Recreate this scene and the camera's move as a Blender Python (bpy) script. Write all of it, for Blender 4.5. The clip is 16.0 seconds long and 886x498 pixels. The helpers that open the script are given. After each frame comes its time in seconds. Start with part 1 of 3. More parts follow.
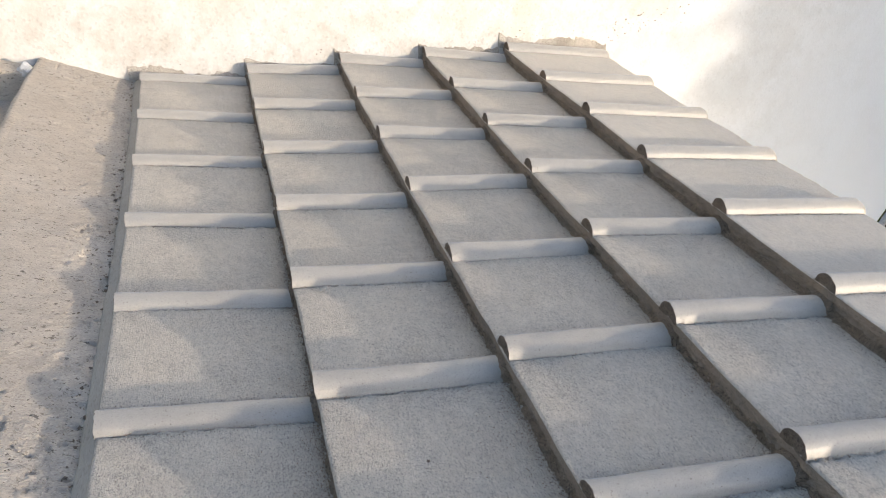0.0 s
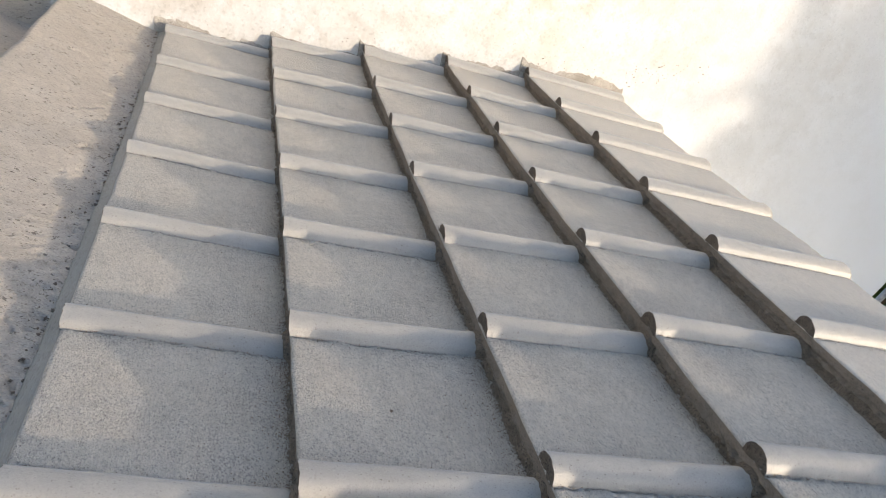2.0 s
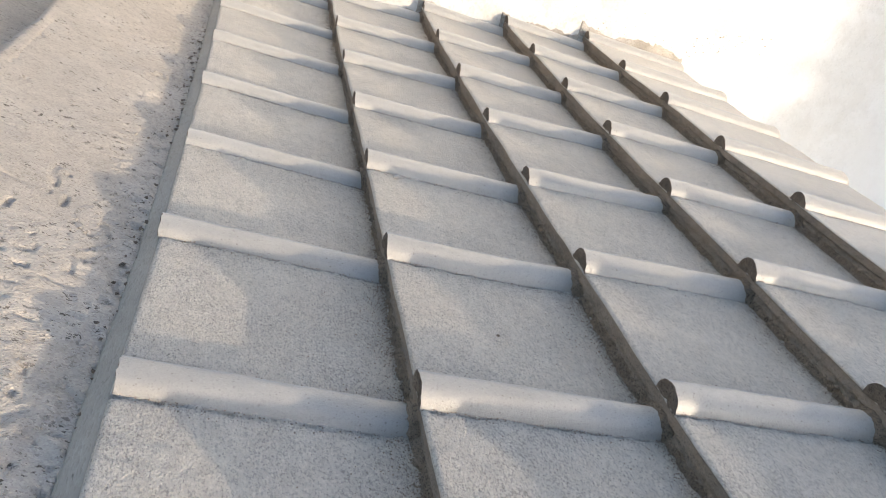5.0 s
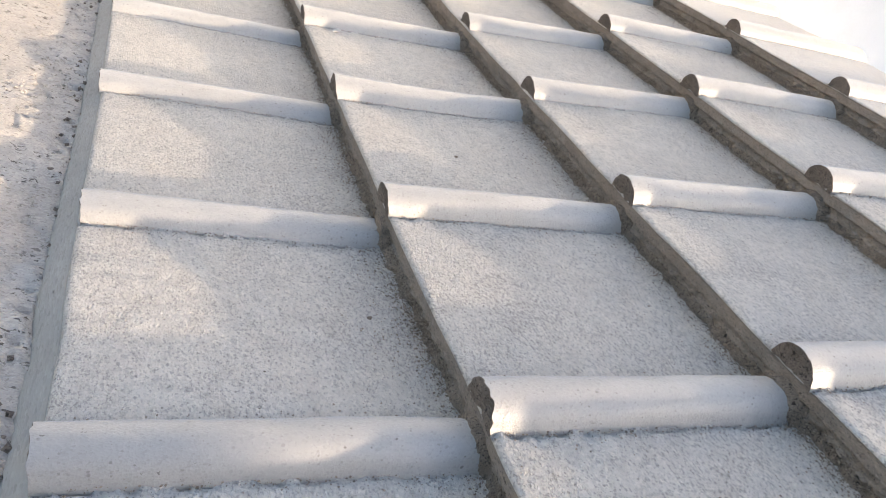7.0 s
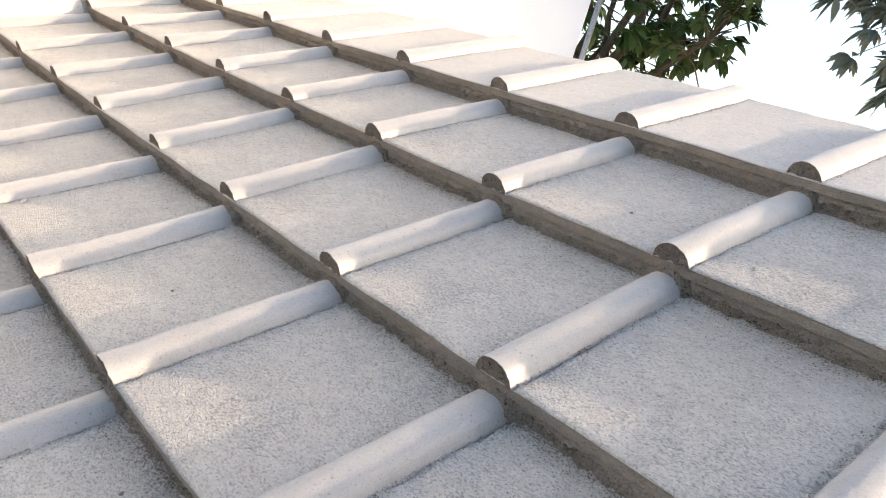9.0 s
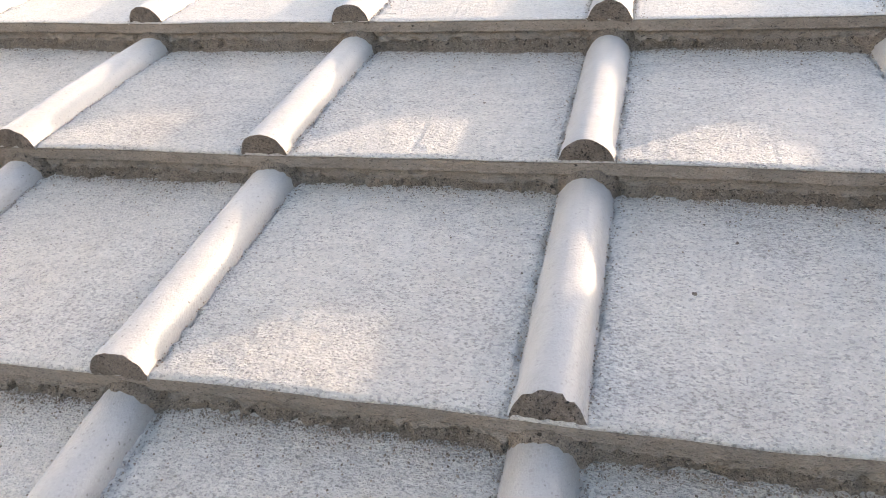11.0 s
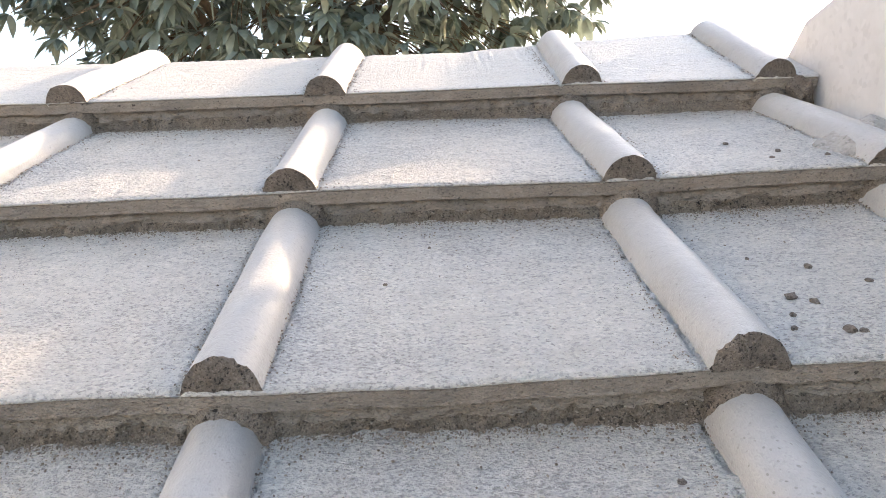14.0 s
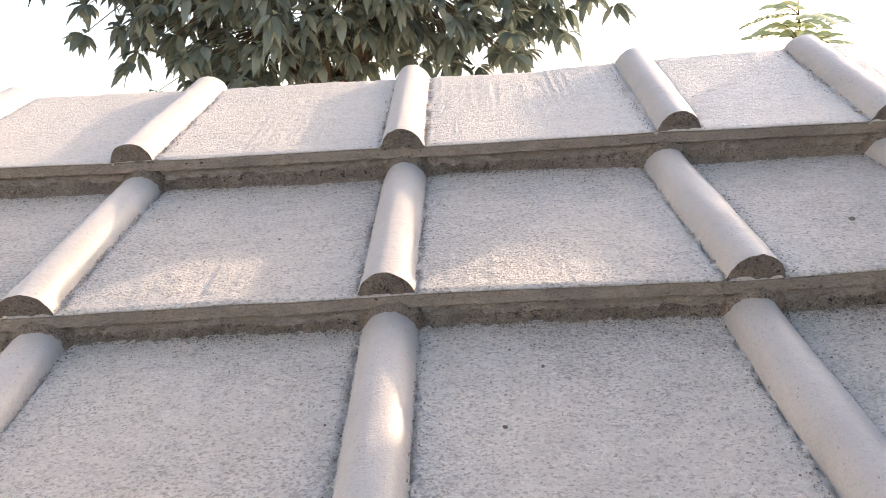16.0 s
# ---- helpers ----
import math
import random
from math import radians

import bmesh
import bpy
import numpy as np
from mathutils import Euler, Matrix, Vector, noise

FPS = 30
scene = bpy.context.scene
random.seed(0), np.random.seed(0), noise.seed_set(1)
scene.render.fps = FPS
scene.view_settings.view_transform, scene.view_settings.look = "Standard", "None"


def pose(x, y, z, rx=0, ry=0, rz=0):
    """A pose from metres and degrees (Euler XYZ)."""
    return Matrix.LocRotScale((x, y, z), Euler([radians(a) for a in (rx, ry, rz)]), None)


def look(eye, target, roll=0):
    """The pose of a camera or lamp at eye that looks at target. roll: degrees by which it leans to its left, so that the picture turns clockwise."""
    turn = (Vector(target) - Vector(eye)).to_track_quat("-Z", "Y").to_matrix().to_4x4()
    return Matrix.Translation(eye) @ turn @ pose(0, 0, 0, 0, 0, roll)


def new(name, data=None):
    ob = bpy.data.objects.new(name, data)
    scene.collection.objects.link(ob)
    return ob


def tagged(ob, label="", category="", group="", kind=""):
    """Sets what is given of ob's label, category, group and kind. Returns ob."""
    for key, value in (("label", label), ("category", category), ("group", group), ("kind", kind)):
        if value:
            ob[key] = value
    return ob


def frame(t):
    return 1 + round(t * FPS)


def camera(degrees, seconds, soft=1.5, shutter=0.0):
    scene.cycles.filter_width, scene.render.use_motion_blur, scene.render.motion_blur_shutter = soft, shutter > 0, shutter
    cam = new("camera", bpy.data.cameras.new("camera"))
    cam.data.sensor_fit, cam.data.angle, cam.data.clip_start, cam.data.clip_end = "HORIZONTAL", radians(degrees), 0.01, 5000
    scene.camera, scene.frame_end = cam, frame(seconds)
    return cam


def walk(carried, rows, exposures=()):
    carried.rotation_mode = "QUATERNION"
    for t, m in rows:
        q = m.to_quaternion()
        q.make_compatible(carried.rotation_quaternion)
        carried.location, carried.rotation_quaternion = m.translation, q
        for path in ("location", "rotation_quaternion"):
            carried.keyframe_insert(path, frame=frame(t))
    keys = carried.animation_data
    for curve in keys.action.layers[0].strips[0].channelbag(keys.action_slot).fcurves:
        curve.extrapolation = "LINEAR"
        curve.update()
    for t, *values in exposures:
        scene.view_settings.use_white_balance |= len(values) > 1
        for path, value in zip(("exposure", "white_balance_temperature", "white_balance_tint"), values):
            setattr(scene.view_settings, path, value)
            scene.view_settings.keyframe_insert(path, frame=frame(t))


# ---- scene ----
# the sloped frame of the roof: x along the eave, y up the slope, z out of it
PITCH, EAVE_Z = 28.0, 3.0
ROOF = pose(0, 0, EAVE_Z, PITCH, 0, 0)
cam = camera(60.2, 16.0, soft=0.65)
PATH = [
    (0, (3.138, 0.296, 0.893), (1.457, 0.754, -0.090), -1.30),
    (0.5, (3.147, 0.289, 0.878), (1.405, 0.735, 0.003), -0.13),
    (1, (3.139, 0.281, 0.853), (1.425, 0.735, -0.071), 3.56),
    (1.5, (3.170, 0.269, 0.818), (1.449, 0.766, -0.072), 7.70),
    (2, (3.200, 0.260, 0.765), (1.481, 0.773, -0.120), 9.86),
    (2.5, (3.198, 0.240, 0.728), (1.501, 0.746, -0.202), 10.61),
    (3, (3.204, 0.223, 0.698), (1.529, 0.725, -0.273), 11.00),
    (3.5, (3.196, 0.185, 0.683), (1.503, 0.639, -0.280), 10.41),
    (3.7, (3.189, 0.168, 0.681), (1.472, 0.595, -0.252), 10.16),
    (5.8, (3.179, 0.091, 0.552), (1.490, 0.626, -0.377), 13.30),
    (6, (3.193, 0.085, 0.531), (1.528, 0.629, -0.434), 12.98),
    (6.5, (3.229, 0.089, 0.511), (1.609, 0.653, -0.518), 11.76),
    (7, (3.263, 0.108, 0.502), (1.698, 0.719, -0.583), 8.50),
    (7.5, (3.289, 0.132, 0.519), (1.735, 0.783, -0.560), 4.30),
    (8, (3.309, 0.168, 0.570), (1.766, 0.910, -0.464), -0.93),
    (8.2, (3.316, 0.184, 0.585), (1.777, 0.980, -0.415), -2.18),
    (10.3, (3.550, 0.320, 0.629), (2.675, 1.650, -0.583), -11.16),
    (10.5, (3.589, 0.331, 0.603), (2.837, 1.703, -0.643), -10.32),
    (11, (3.670, 0.351, 0.560), (3.183, 1.742, -0.791), -9.09),
    (11.5, (3.712, 0.347, 0.529), (3.436, 1.759, -0.860), -6.15),
    (12, (3.762, 0.289, 0.444), (3.615, 1.688, -0.978), -5.16),
    (12.5, (3.785, 0.227, 0.393), (3.597, 1.666, -0.983), -6.85),
    (13, (3.791, 0.187, 0.359), (3.637, 1.623, -1.025), -4.94),
    (13.5, (3.792, 0.177, 0.362), (3.770, 1.807, -0.797), -1.55),
    (14, (3.785, 0.250, 0.417), (3.798, 1.969, -0.607), -1.33),
    (14.5, (3.773, 0.325, 0.475), (3.762, 2.035, -0.562), -1.92),
    (15, (3.777, 0.365, 0.502), (3.760, 2.033, -0.601), -2.40),
    (15.5, (3.754, 0.390, 0.521), (3.740, 2.053, -0.589), -2.41),
    (16, (3.702, 0.411, 0.547), (3.635, 2.041, -0.611), -3.72),
]
walk(cam, [(t, ROOF @ look(eye, goal, roll)) for t, eye, goal, roll in PATH],
     exposures=[(0.0, 0.88, 6500, 9.5), (0.5, 0.62, 6500, 10), (1.0, 0.70, 6500, 9.5), (2.0, 0.82, 6500, 9), (3.0, 1.06, 6550, 9), (3.5, 1.08, 6550, 9), (6.0, 1.33, 6650, 10), (6.7, 1.60, 6750, 11.5),
                (8.2, 1.67, 6900, 12.5), (10.5, 1.90, 7300, 15), (11.5, 2.30, 7450, 14), (12.0, 2.32, 7500, 13), (12.5, 2.34, 7550, 13), (13.5, 2.38, 7600, 14.5), (14.5, 2.06, 7600, 15.5), (16.0, 1.90, 7800, 19.5)])

# ---- light ----
SUN_DIR = Vector((6.0, 4.4, 2.71)).normalized()
world = bpy.data.worlds.new("sky")
scene.world = world
world.use_nodes = True
wn = world.node_tree
sky = wn.nodes.new("ShaderNodeTexSky")
sky.sky_type, sky.sun_disc = "NISHITA", False
sky.sun_elevation = math.asin(SUN_DIR.z)
sky.sun_rotation = math.atan2(SUN_DIR.x, SUN_DIR.y)
sky.air_density, sky.dust_density, sky.ozone_density = 1.0, 2.4, 2.0
wn.nodes["Background"].inputs["Strength"].default_value = 0.15
wn.links.new(sky.outputs[0], wn.nodes["Background"].inputs["Color"])
sun = new("sun", bpy.data.lights.new("sun", "SUN"))
sun.data.energy, sun.data.angle, sun.data.color = 2.0, radians(1.3), (1.0, 0.82, 0.62)
sun.matrix_world = look(SUN_DIR * 20, (0, 0, 0))


# ---- materials ----
def material(name, rough=0.9):
    m = bpy.data.materials.new(name)
    m.use_nodes = True
    nt = m.node_tree
    b = nt.nodes["Principled BSDF"]
    b.inputs["Roughness"].default_value = rough
    b.inputs["Specular IOR Level"].default_value = 0.3
    return m, nt, b


def coords(nt, stretch=(1, 1, 1)):
    tc, mp = nt.nodes.new("ShaderNodeTexCoord"), nt.nodes.new("ShaderNodeMapping")
    mp.inputs["Scale"].default_value = stretch
    nt.links.new(tc.outputs["Object"], mp.inputs["Vector"])
    return mp.outputs[0]


def noise_tex(nt, vec, scale, detail=4.0, rough=0.6):
    n = nt.nodes.new("ShaderNodeTexNoise")
    n.inputs["Scale"].default_value, n.inputs["Detail"].default_value, n.inputs["Roughness"].default_value = scale, detail, rough
    nt.links.new(vec, n.inputs["Vector"])
    return n.outputs["Fac"]


def ramp(nt, fac, stops):
    r = nt.nodes.new("ShaderNodeValToRGB")
    while len(r.color_ramp.elements) < len(stops):
        r.color_ramp.elements.new(0.5)
    for el, (p, c) in zip(r.color_ramp.elements, stops):
        el.position = p
        el.color = (*c, 1) if len(c) == 3 else c
    nt.links.new(fac, r.inputs[0])
    return r.outputs[0]


def mix(nt, a, b, fac, mode="MIX"):
    m = nt.nodes.new("ShaderNodeMix")
    m.data_type, m.blend_type = "RGBA", mode
    if isinstance(fac, float):
        m.inputs[0].default_value = fac
    else:
        nt.links.new(fac, m.inputs[0])
    for sock, v in ((m.inputs[6], a), (m.inputs[7], b)):
        if isinstance(v, tuple):
            sock.default_value = (*v, 1)
        else:
            nt.links.new(v, sock)
    return m.outputs[2]


def bump(nt, bsdf, layers):
    last = None
    for height, strength, dist in layers:
        b = nt.nodes.new("ShaderNodeBump")
        b.inputs["Strength"].default_value, b.inputs["Distance"].default_value = strength, dist
        nt.links.new(height, b.inputs["Height"])
        if last:
            nt.links.new(last, b.inputs["Normal"])
        last = b.outputs[0]
    nt.links.new(last, bsdf.inputs["Normal"])


def cement(name, light, dark, pit, grain=170.0, grit=0.9, patch=2.5, stretch=(1, 1, 1), pits=(0.27, 0.33), tone=0.14, relief=0.3, cool=None, pit_scale=0.5, rough=0.92, gloss=0.3, mottle=0.0, holes=0.42, sand_size=2.2, coarse=0.0, sheen=0.35):
    """Sandy cement: soft stains in two tones, a faint grain, scattered pits with their shade painted dark, gritty
    relief.
    """
    m, nt, b = material(name, rough)
    b.inputs["Specular IOR Level"].default_value = gloss
    v, vs = coords(nt), coords(nt, stretch)
    base = mix(nt, light, dark, ramp(nt, noise_tex(nt, v, patch, 6, 0.62), [(0.36, (0, 0, 0)), (0.66, (1, 1, 1))]))
    if cool:
        base = mix(nt, base, cool, ramp(nt, noise_tex(nt, v, patch * 2.3, 5, 0.65), [(0.48, (0, 0, 0)), (0.68, (0.8, 0.8, 0.8))]))
    mid = noise_tex(nt, vs, grain * 0.16, 5, 0.7)
    fine = noise_tex(nt, vs, grain, 3, 0.75)
    lo, hi = 1 - tone, 1 + tone
    # sand grains: each cell its own shade
    sand = nt.nodes.new("ShaderNodeTexVoronoi")
    sand.inputs["Scale"].default_value = grain * sand_size
    warp = nt.nodes.new("ShaderNodeMix")
    warp.data_type = "VECTOR"
    warp.inputs[0].default_value = 0.0025
    scatter = nt.nodes.new("ShaderNodeTexNoise")
    scatter.inputs["Scale"].default_value = grain
    nt.links.new(vs, scatter.inputs["Vector"])
    nt.links.new(vs, warp.inputs[4])
    nt.links.new(scatter.outputs["Color"], warp.inputs[5])
    nt.links.new(warp.outputs[1], sand.inputs["Vector"])
    shade = nt.nodes.new("ShaderNodeSeparateColor")
    nt.links.new(sand.outputs["Color"], shade.inputs[0])
    dk = max(0.0, 1 - 2.2 * tone)
    base = mix(nt, base, ramp(nt, shade.outputs[0], [(0.0, (dk, dk, dk)), (0.10, (lo, lo, lo)), (0.3, (1, 1, 1)), (0.75, (1, 1, 1)), (1.0, (hi, hi, hi))]), 1.0, "MULTIPLY")
    base = mix(nt, base, ramp(nt, mid, [(0.34, (lo, lo, lo)), (0.66, (hi, hi, hi))]), 0.6 + mottle, "MULTIPLY")
    gather = ramp(nt, noise_tex(nt, v, 8, 3, 0.6), [(0.38, (0.08, 0.08, 0.08)), (0.60, (1, 1, 1))])
    dots = ramp(nt, noise_tex(nt, vs, grain * pit_scale, 3, 0.7), [(pits[0], (1, 1, 1)), (pits[1], (0, 0, 0))])
    base = mix(nt, base, pit, mix(nt, (0, 0, 0), dots, gather))
    if mottle:
        # small crisp holes left by the float, in loose swarms; dark colour is their shade
        swarm = ramp(nt, noise_tex(nt, v, 6, 4, 0.65), [(0.38, (0.35, 0.35, 0.35)), (0.60, (1, 1, 1))])
        for size, reach, share in ((185, 0.28, holes), (310, 0.34, holes * 1.1)):
            cell = nt.nodes.new("ShaderNodeTexVoronoi")
            cell.inputs["Scale"].default_value = size
            nt.links.new(warp.outputs[1], cell.inputs["Vector"])
            pick = nt.nodes.new("ShaderNodeSeparateColor")
            nt.links.new(cell.outputs["Color"], pick.inputs[0])
            spot = ramp(nt, cell.outputs["Distance"], [(reach - 0.1, (1, 1, 1)), (reach + 0.06, (0, 0, 0))])
            some = ramp(nt, pick.outputs[1], [(1 - share - 0.05, (0, 0, 0)), (1 - share + 0.25, (0.85, 0.85, 0.85))])
            base = mix(nt, base, pit, mix(nt, (0, 0, 0), mix(nt, (0, 0, 0), spot, some), swarm))
    layers = [(mid, relief, 0.006), (sand.outputs["Distance"], grit * 0.8, 0.002), (fine, grit, 0.004)]
    if coarse:
        # torn pits drawn out along the eave, thick in places, inner shade painted
        torn = noise_tex(nt, coords(nt, (0.72, 1, 1)), 300, 3, 0.7)
        crowd = nt.nodes.new("ShaderNodeMath")
        crowd.operation = "MULTIPLY_ADD"
        nt.links.new(noise_tex(nt, v, 5.5, 4, 0.65), crowd.inputs[0])
        crowd.inputs[1].default_value = -0.34
        nt.links.new(torn, crowd.inputs[2])
        deep = ramp(nt, crowd.outputs[0], [(0.18, (coarse, coarse, coarse)), (0.29, (0, 0, 0))])
        base = mix(nt, base, pit, deep)
        layers += [(torn, 0.6, 0.004)]
    nt.links.new(base, b.inputs["Base Color"])
    if mottle:
        b.inputs["Sheen Weight"].default_value, b.inputs["Sheen Roughness"].default_value = sheen, 0.5
    bump(nt, b, layers)
    return m


M_PANEL = cement("sandy_cement", (0.66, 0.607, 0.528), (0.58, 0.533, 0.462), (0.15, 0.131, 0.108), 290, 1.0, 2.4, (0.75, 1, 1), (0.32, 0.38), 0.15, 0.06, (0.585, 0.55, 0.492), 0.8, 0.44, 1.0, 0.03, 0.16, 1.25, 0.6, 0.12)
# the last course was floated finer
M_PANEL_FINE = cement("floated_cement", (0.67, 0.616, 0.536), (0.615, 0.566, 0.49), (0.24, 0.21, 0.175), 290, 0.7, 2.4, (0.75, 1, 1), (0.30, 0.35), 0.10, 0.05, (0.615, 0.577, 0.516), 0.8, 0.44, 1.0, 0.03, 0.06, 1.25, 0.3, 0.12)
M_RIB = cement("smooth_cement", (0.42, 0.402, 0.368), (0.365, 0.347, 0.316), (0.14, 0.122, 0.105), 240, 0.2, 4.0, (1, 0.8, 1), (0.28, 0.32), 0.06, 0.2, (0.395, 0.38, 0.355), mottle=0.01, holes=0.05)
M_RIB.node_tree.nodes["Principled BSDF"].inputs["Roughness"].default_value = 0.4
M_RIB.node_tree.nodes["Principled BSDF"].inputs["Specular IOR Level"].default_value = 0.65
M_RISER = cement("damp_mortar", (0.375, 0.312, 0.256), (0.305, 0.25, 0.202), (0.075, 0.06, 0.048), 300, 0.8, 6.0, (0.65, 1, 1), (0.31, 0.35), 0.17, 0.7, (0.27, 0.235, 0.20), 0.45)
M_SAND = cement("brown_sand", (0.31, 0.25, 0.195), (0.225, 0.177, 0.134), (0.06, 0.047, 0.036), 300, 1.0, 9.0, (1, 1, 1), (0.36, 0.42), 0.3, 0.6)
M_END = cement("rough_mortar", (0.285, 0.23, 0.185), (0.20, 0.16, 0.125), (0.05, 0.04, 0.032), 300, 1.0, 20.0, (1, 1, 1), (0.34, 0.42), 0.3, 0.7)
# loose grains: every one its own brown
M_GRAIN, nt, b = material("loose_grain", 0.85)
geo = nt.nodes.new("ShaderNodeNewGeometry")
hue = ramp(nt, geo.outputs["Random Per Island"], [(0.0, (0.13, 0.098, 0.072)), (0.3, (0.25, 0.195, 0.148)), (0.85, (0.37, 0.30, 0.235)), (1.0, (0.46, 0.40, 0.335))])
nt.links.new(mix(nt, hue, (0.2, 0.15, 0.11), ramp(nt, noise_tex(nt, coords(nt), 500, 2, 0.6), [(0.55, (0, 0, 0)), (0.75, (0.7, 0.7, 0.7))])), b.inputs["Base Color"])
M_LEDGE = cement("trowelled_plaster", (0.56, 0.503, 0.432), (0.485, 0.437, 0.375), (0.13, 0.11, 0.09), 210, 0.9, 3.5, (1, 0.55, 1), (0.35, 0.40), 0.13, 0.1, (0.53, 0.49, 0.435))
M_BAND = cement("grey_cement_band", (0.39, 0.365, 0.325), (0.33, 0.31, 0.275), (0.18, 0.165, 0.145), 200, 0.3, 5.0, (0.3, 1, 1), (0.2, 0.25), 0.08, 0.2)
M_WALL = cement("whitewashed_plaster", (0.69, 0.69, 0.69), (0.60, 0.58, 0.55), (0.38, 0.34, 0.30), 50, 0.25, 5.0, (1, 1, 1), (0.13, 0.17), 0.06, 0.25, (0.53, 0.505, 0.47))
M_WALL_PLAIN = cement("plain_whitewash", (0.64, 0.63, 0.62), (0.58, 0.57, 0.56), (0.36, 0.33, 0.29), 50, 0.25, 2.0, (1, 1, 1), (0.13, 0.16), 0.04, 0.15, (0.56, 0.55, 0.54))
M_SMEAR = cement("mortar_smear", (0.50, 0.465, 0.42), (0.33, 0.30, 0.26), (0.13, 0.11, 0.09), 110, 0.9, 9.0, (1, 1, 1), (0.28, 0.34), 0.15, 0.6)
M_GROUND = cement("dry_earth", (0.30, 0.25, 0.19), (0.22, 0.18, 0.13), (0.12, 0.1, 0.08), 12, 0.5, 0.4)


# ---- mesh helpers ----
def lattice(seed):
    return np.random.RandomState(seed).rand(256, 256) * 2 - 1


def vnoise(x, y, scale, seed):
    """Smooth value noise in -1..1 at places x, y; scale in cells a metre."""
    g = lattice(seed)
    u, v = np.asarray(x) * scale, np.asarray(y) * scale
    i, j = np.floor(u).astype(int), np.floor(v).astype(int)
    a, b = u - i, v - j
    a, b = a * a * (3 - 2 * a), b * b * (3 - 2 * b)
    p = lambda di, dj: g[(i + di) % 256, (j + dj) % 256]
    return (p(0, 0) * (1 - a) + p(1, 0) * a) * (1 - b) + (p(0, 1) * (1 - a) + p(1, 1) * a) * b


def sheet(name, x, y, z, mats, parent=None, mat_rows=None, smooth=True, flip=False):
    """A grid of points as one mesh."""
    nr, nc = x.shape
    verts = np.stack([x, y, z], -1).reshape(-1, 3)
    r, c = np.meshgrid(np.arange(nr - 1), np.arange(nc - 1), indexing="ij")
    a = (r * nc + c).ravel()
    quads = np.stack([a, a + 1, a + nc + 1, a + nc], 1)
    if flip:
        quads = quads[:, ::-1]
    me = bpy.data.meshes.new(name)
    me.vertices.add(len(verts))
    me.vertices.foreach_set("co", verts.astype(np.float32).ravel())
    me.loops.add(quads.size)
    me.loops.foreach_set("vertex_index", quads.astype(np.int32).ravel())
    me.polygons.add(len(quads))
    me.polygons.foreach_set("loop_start", np.arange(0, quads.size, 4, dtype=np.int32))
    me.update(calc_edges=True)
    for m in mats:
        me.materials.append(m)
    if mat_rows is not None:
        me.polygons.foreach_set("material_index", np.repeat(mat_rows, nc - 1).astype(np.int32))
    me.polygons.foreach_set("use_smooth", np.full(len(quads), smooth))
    ob = new(name, me)
    if parent:
        ob.parent = parent
    return ob


def part(name, bm, mat, parent=None, label="", smooth=False):
    me = bpy.data.meshes.new(name)
    bm.to_mesh(me)
    bm.free()
    for m in mat if isinstance(mat, (list, tuple)) else [mat]:
        me.materials.append(m)
    if smooth:
        me.polygons.foreach_set("use_smooth", np.full(len(me.polygons), True))
    ob = new(name, me)
    ob.parent = parent
    if label:
        tagged(ob, label)
    return ob


def prism(bm, outline, axis, lo, hi):
    """Pushes an outline of two-number points along an axis from lo to hi."""
    def at(p, d):
        q = list(p)
        q.insert(axis, d)
        return bm.verts.new(q)
    a, b = [at(p, lo) for p in outline], [at(p, hi) for p in outline]
    n = len(outline)
    bm.faces.new(a)
    bm.faces.new(b[::-1])
    for k in range(n):
        bm.faces.new((a[k], b[k], b[(k + 1) % n], a[(k + 1) % n]))
    bmesh.ops.recalc_face_normals(bm, faces=bm.faces)


def box(bm, lo, hi):
    prism(bm, [(lo[0], lo[1]), (hi[0], lo[1]), (hi[0], hi[1]), (lo[0], hi[1])], 2, lo[2], hi[2])


# ---- the roof ----
DEPTH, STEP, COURSES = 0.363, 0.052, 5
X0, X1 = -0.03, 4.415
RIB_X = (0.0, 0.41, 0.81, 1.21, 1.61, 2.005, 2.40, 2.79, 3.187, 3.607, 4.02, 4.342)
RIB_R = 0.0315
ROW_X = (0.012, 0.006, -0.005, 0.0, 0.010, 0.014)


def sag(x, k):
    """The slight bow of the roof along its length, row by row."""
    rows = (0, 1, 2, 3, 4, 5)
    bend = np.interp(k, rows, (0.0017, 0.0020, 0.0022, 0.0015, 0.0008, 0.0006))
    drop = np.interp(k, rows, (-0.006, -0.019, -0.020, -0.010, -0.007, -0.007))
    far = np.asarray(x) / 0.4 - 4.7
    hump = 0.009 * np.exp(-((np.asarray(x) - 3.38) / 0.32) ** 2) * np.clip(1 - np.abs(np.asarray(k) - 2), 0, 1)
    return bend * far ** 2 * np.where(far > 0, 0.6, 1.0) + drop + hump


def wander(x, k):
    """How the front edge of a course strays from its straight line."""
    x = np.asarray(x)
    off = (-0.018 - 0.030 * np.clip(1 - x / 2.0, 0, 1), -0.010, -0.003, -0.002, 0.005)[k]
    return off + 0.004 * vnoise(x, k + 0.5, 1.7, 11 + k) + 0.0015 * vnoise(x, k + 0.5, 14, 31 + k)


def top_edge(x):
    """How far the last course runs on past its depth."""
    return np.interp(x, (0, 2.2, 2.9, 3.5, 3.9, 4.25, 4.45), (0.12, 0.070, 0.046, 0.048, 0.035, -0.015, -0.02))


def stray(i, k, s):
    """How far a rib strays from its line at the height s up course k."""
    if i == 10:
        return 0.012 * (3 - k - s) if k < COURSES - 1 else 0.007 + 0.007 * s
    return min(max(1.3 - i / 7, 0), 1) * (ROW_X[k] + (ROW_X[k + 1] - ROW_X[k]) * s)


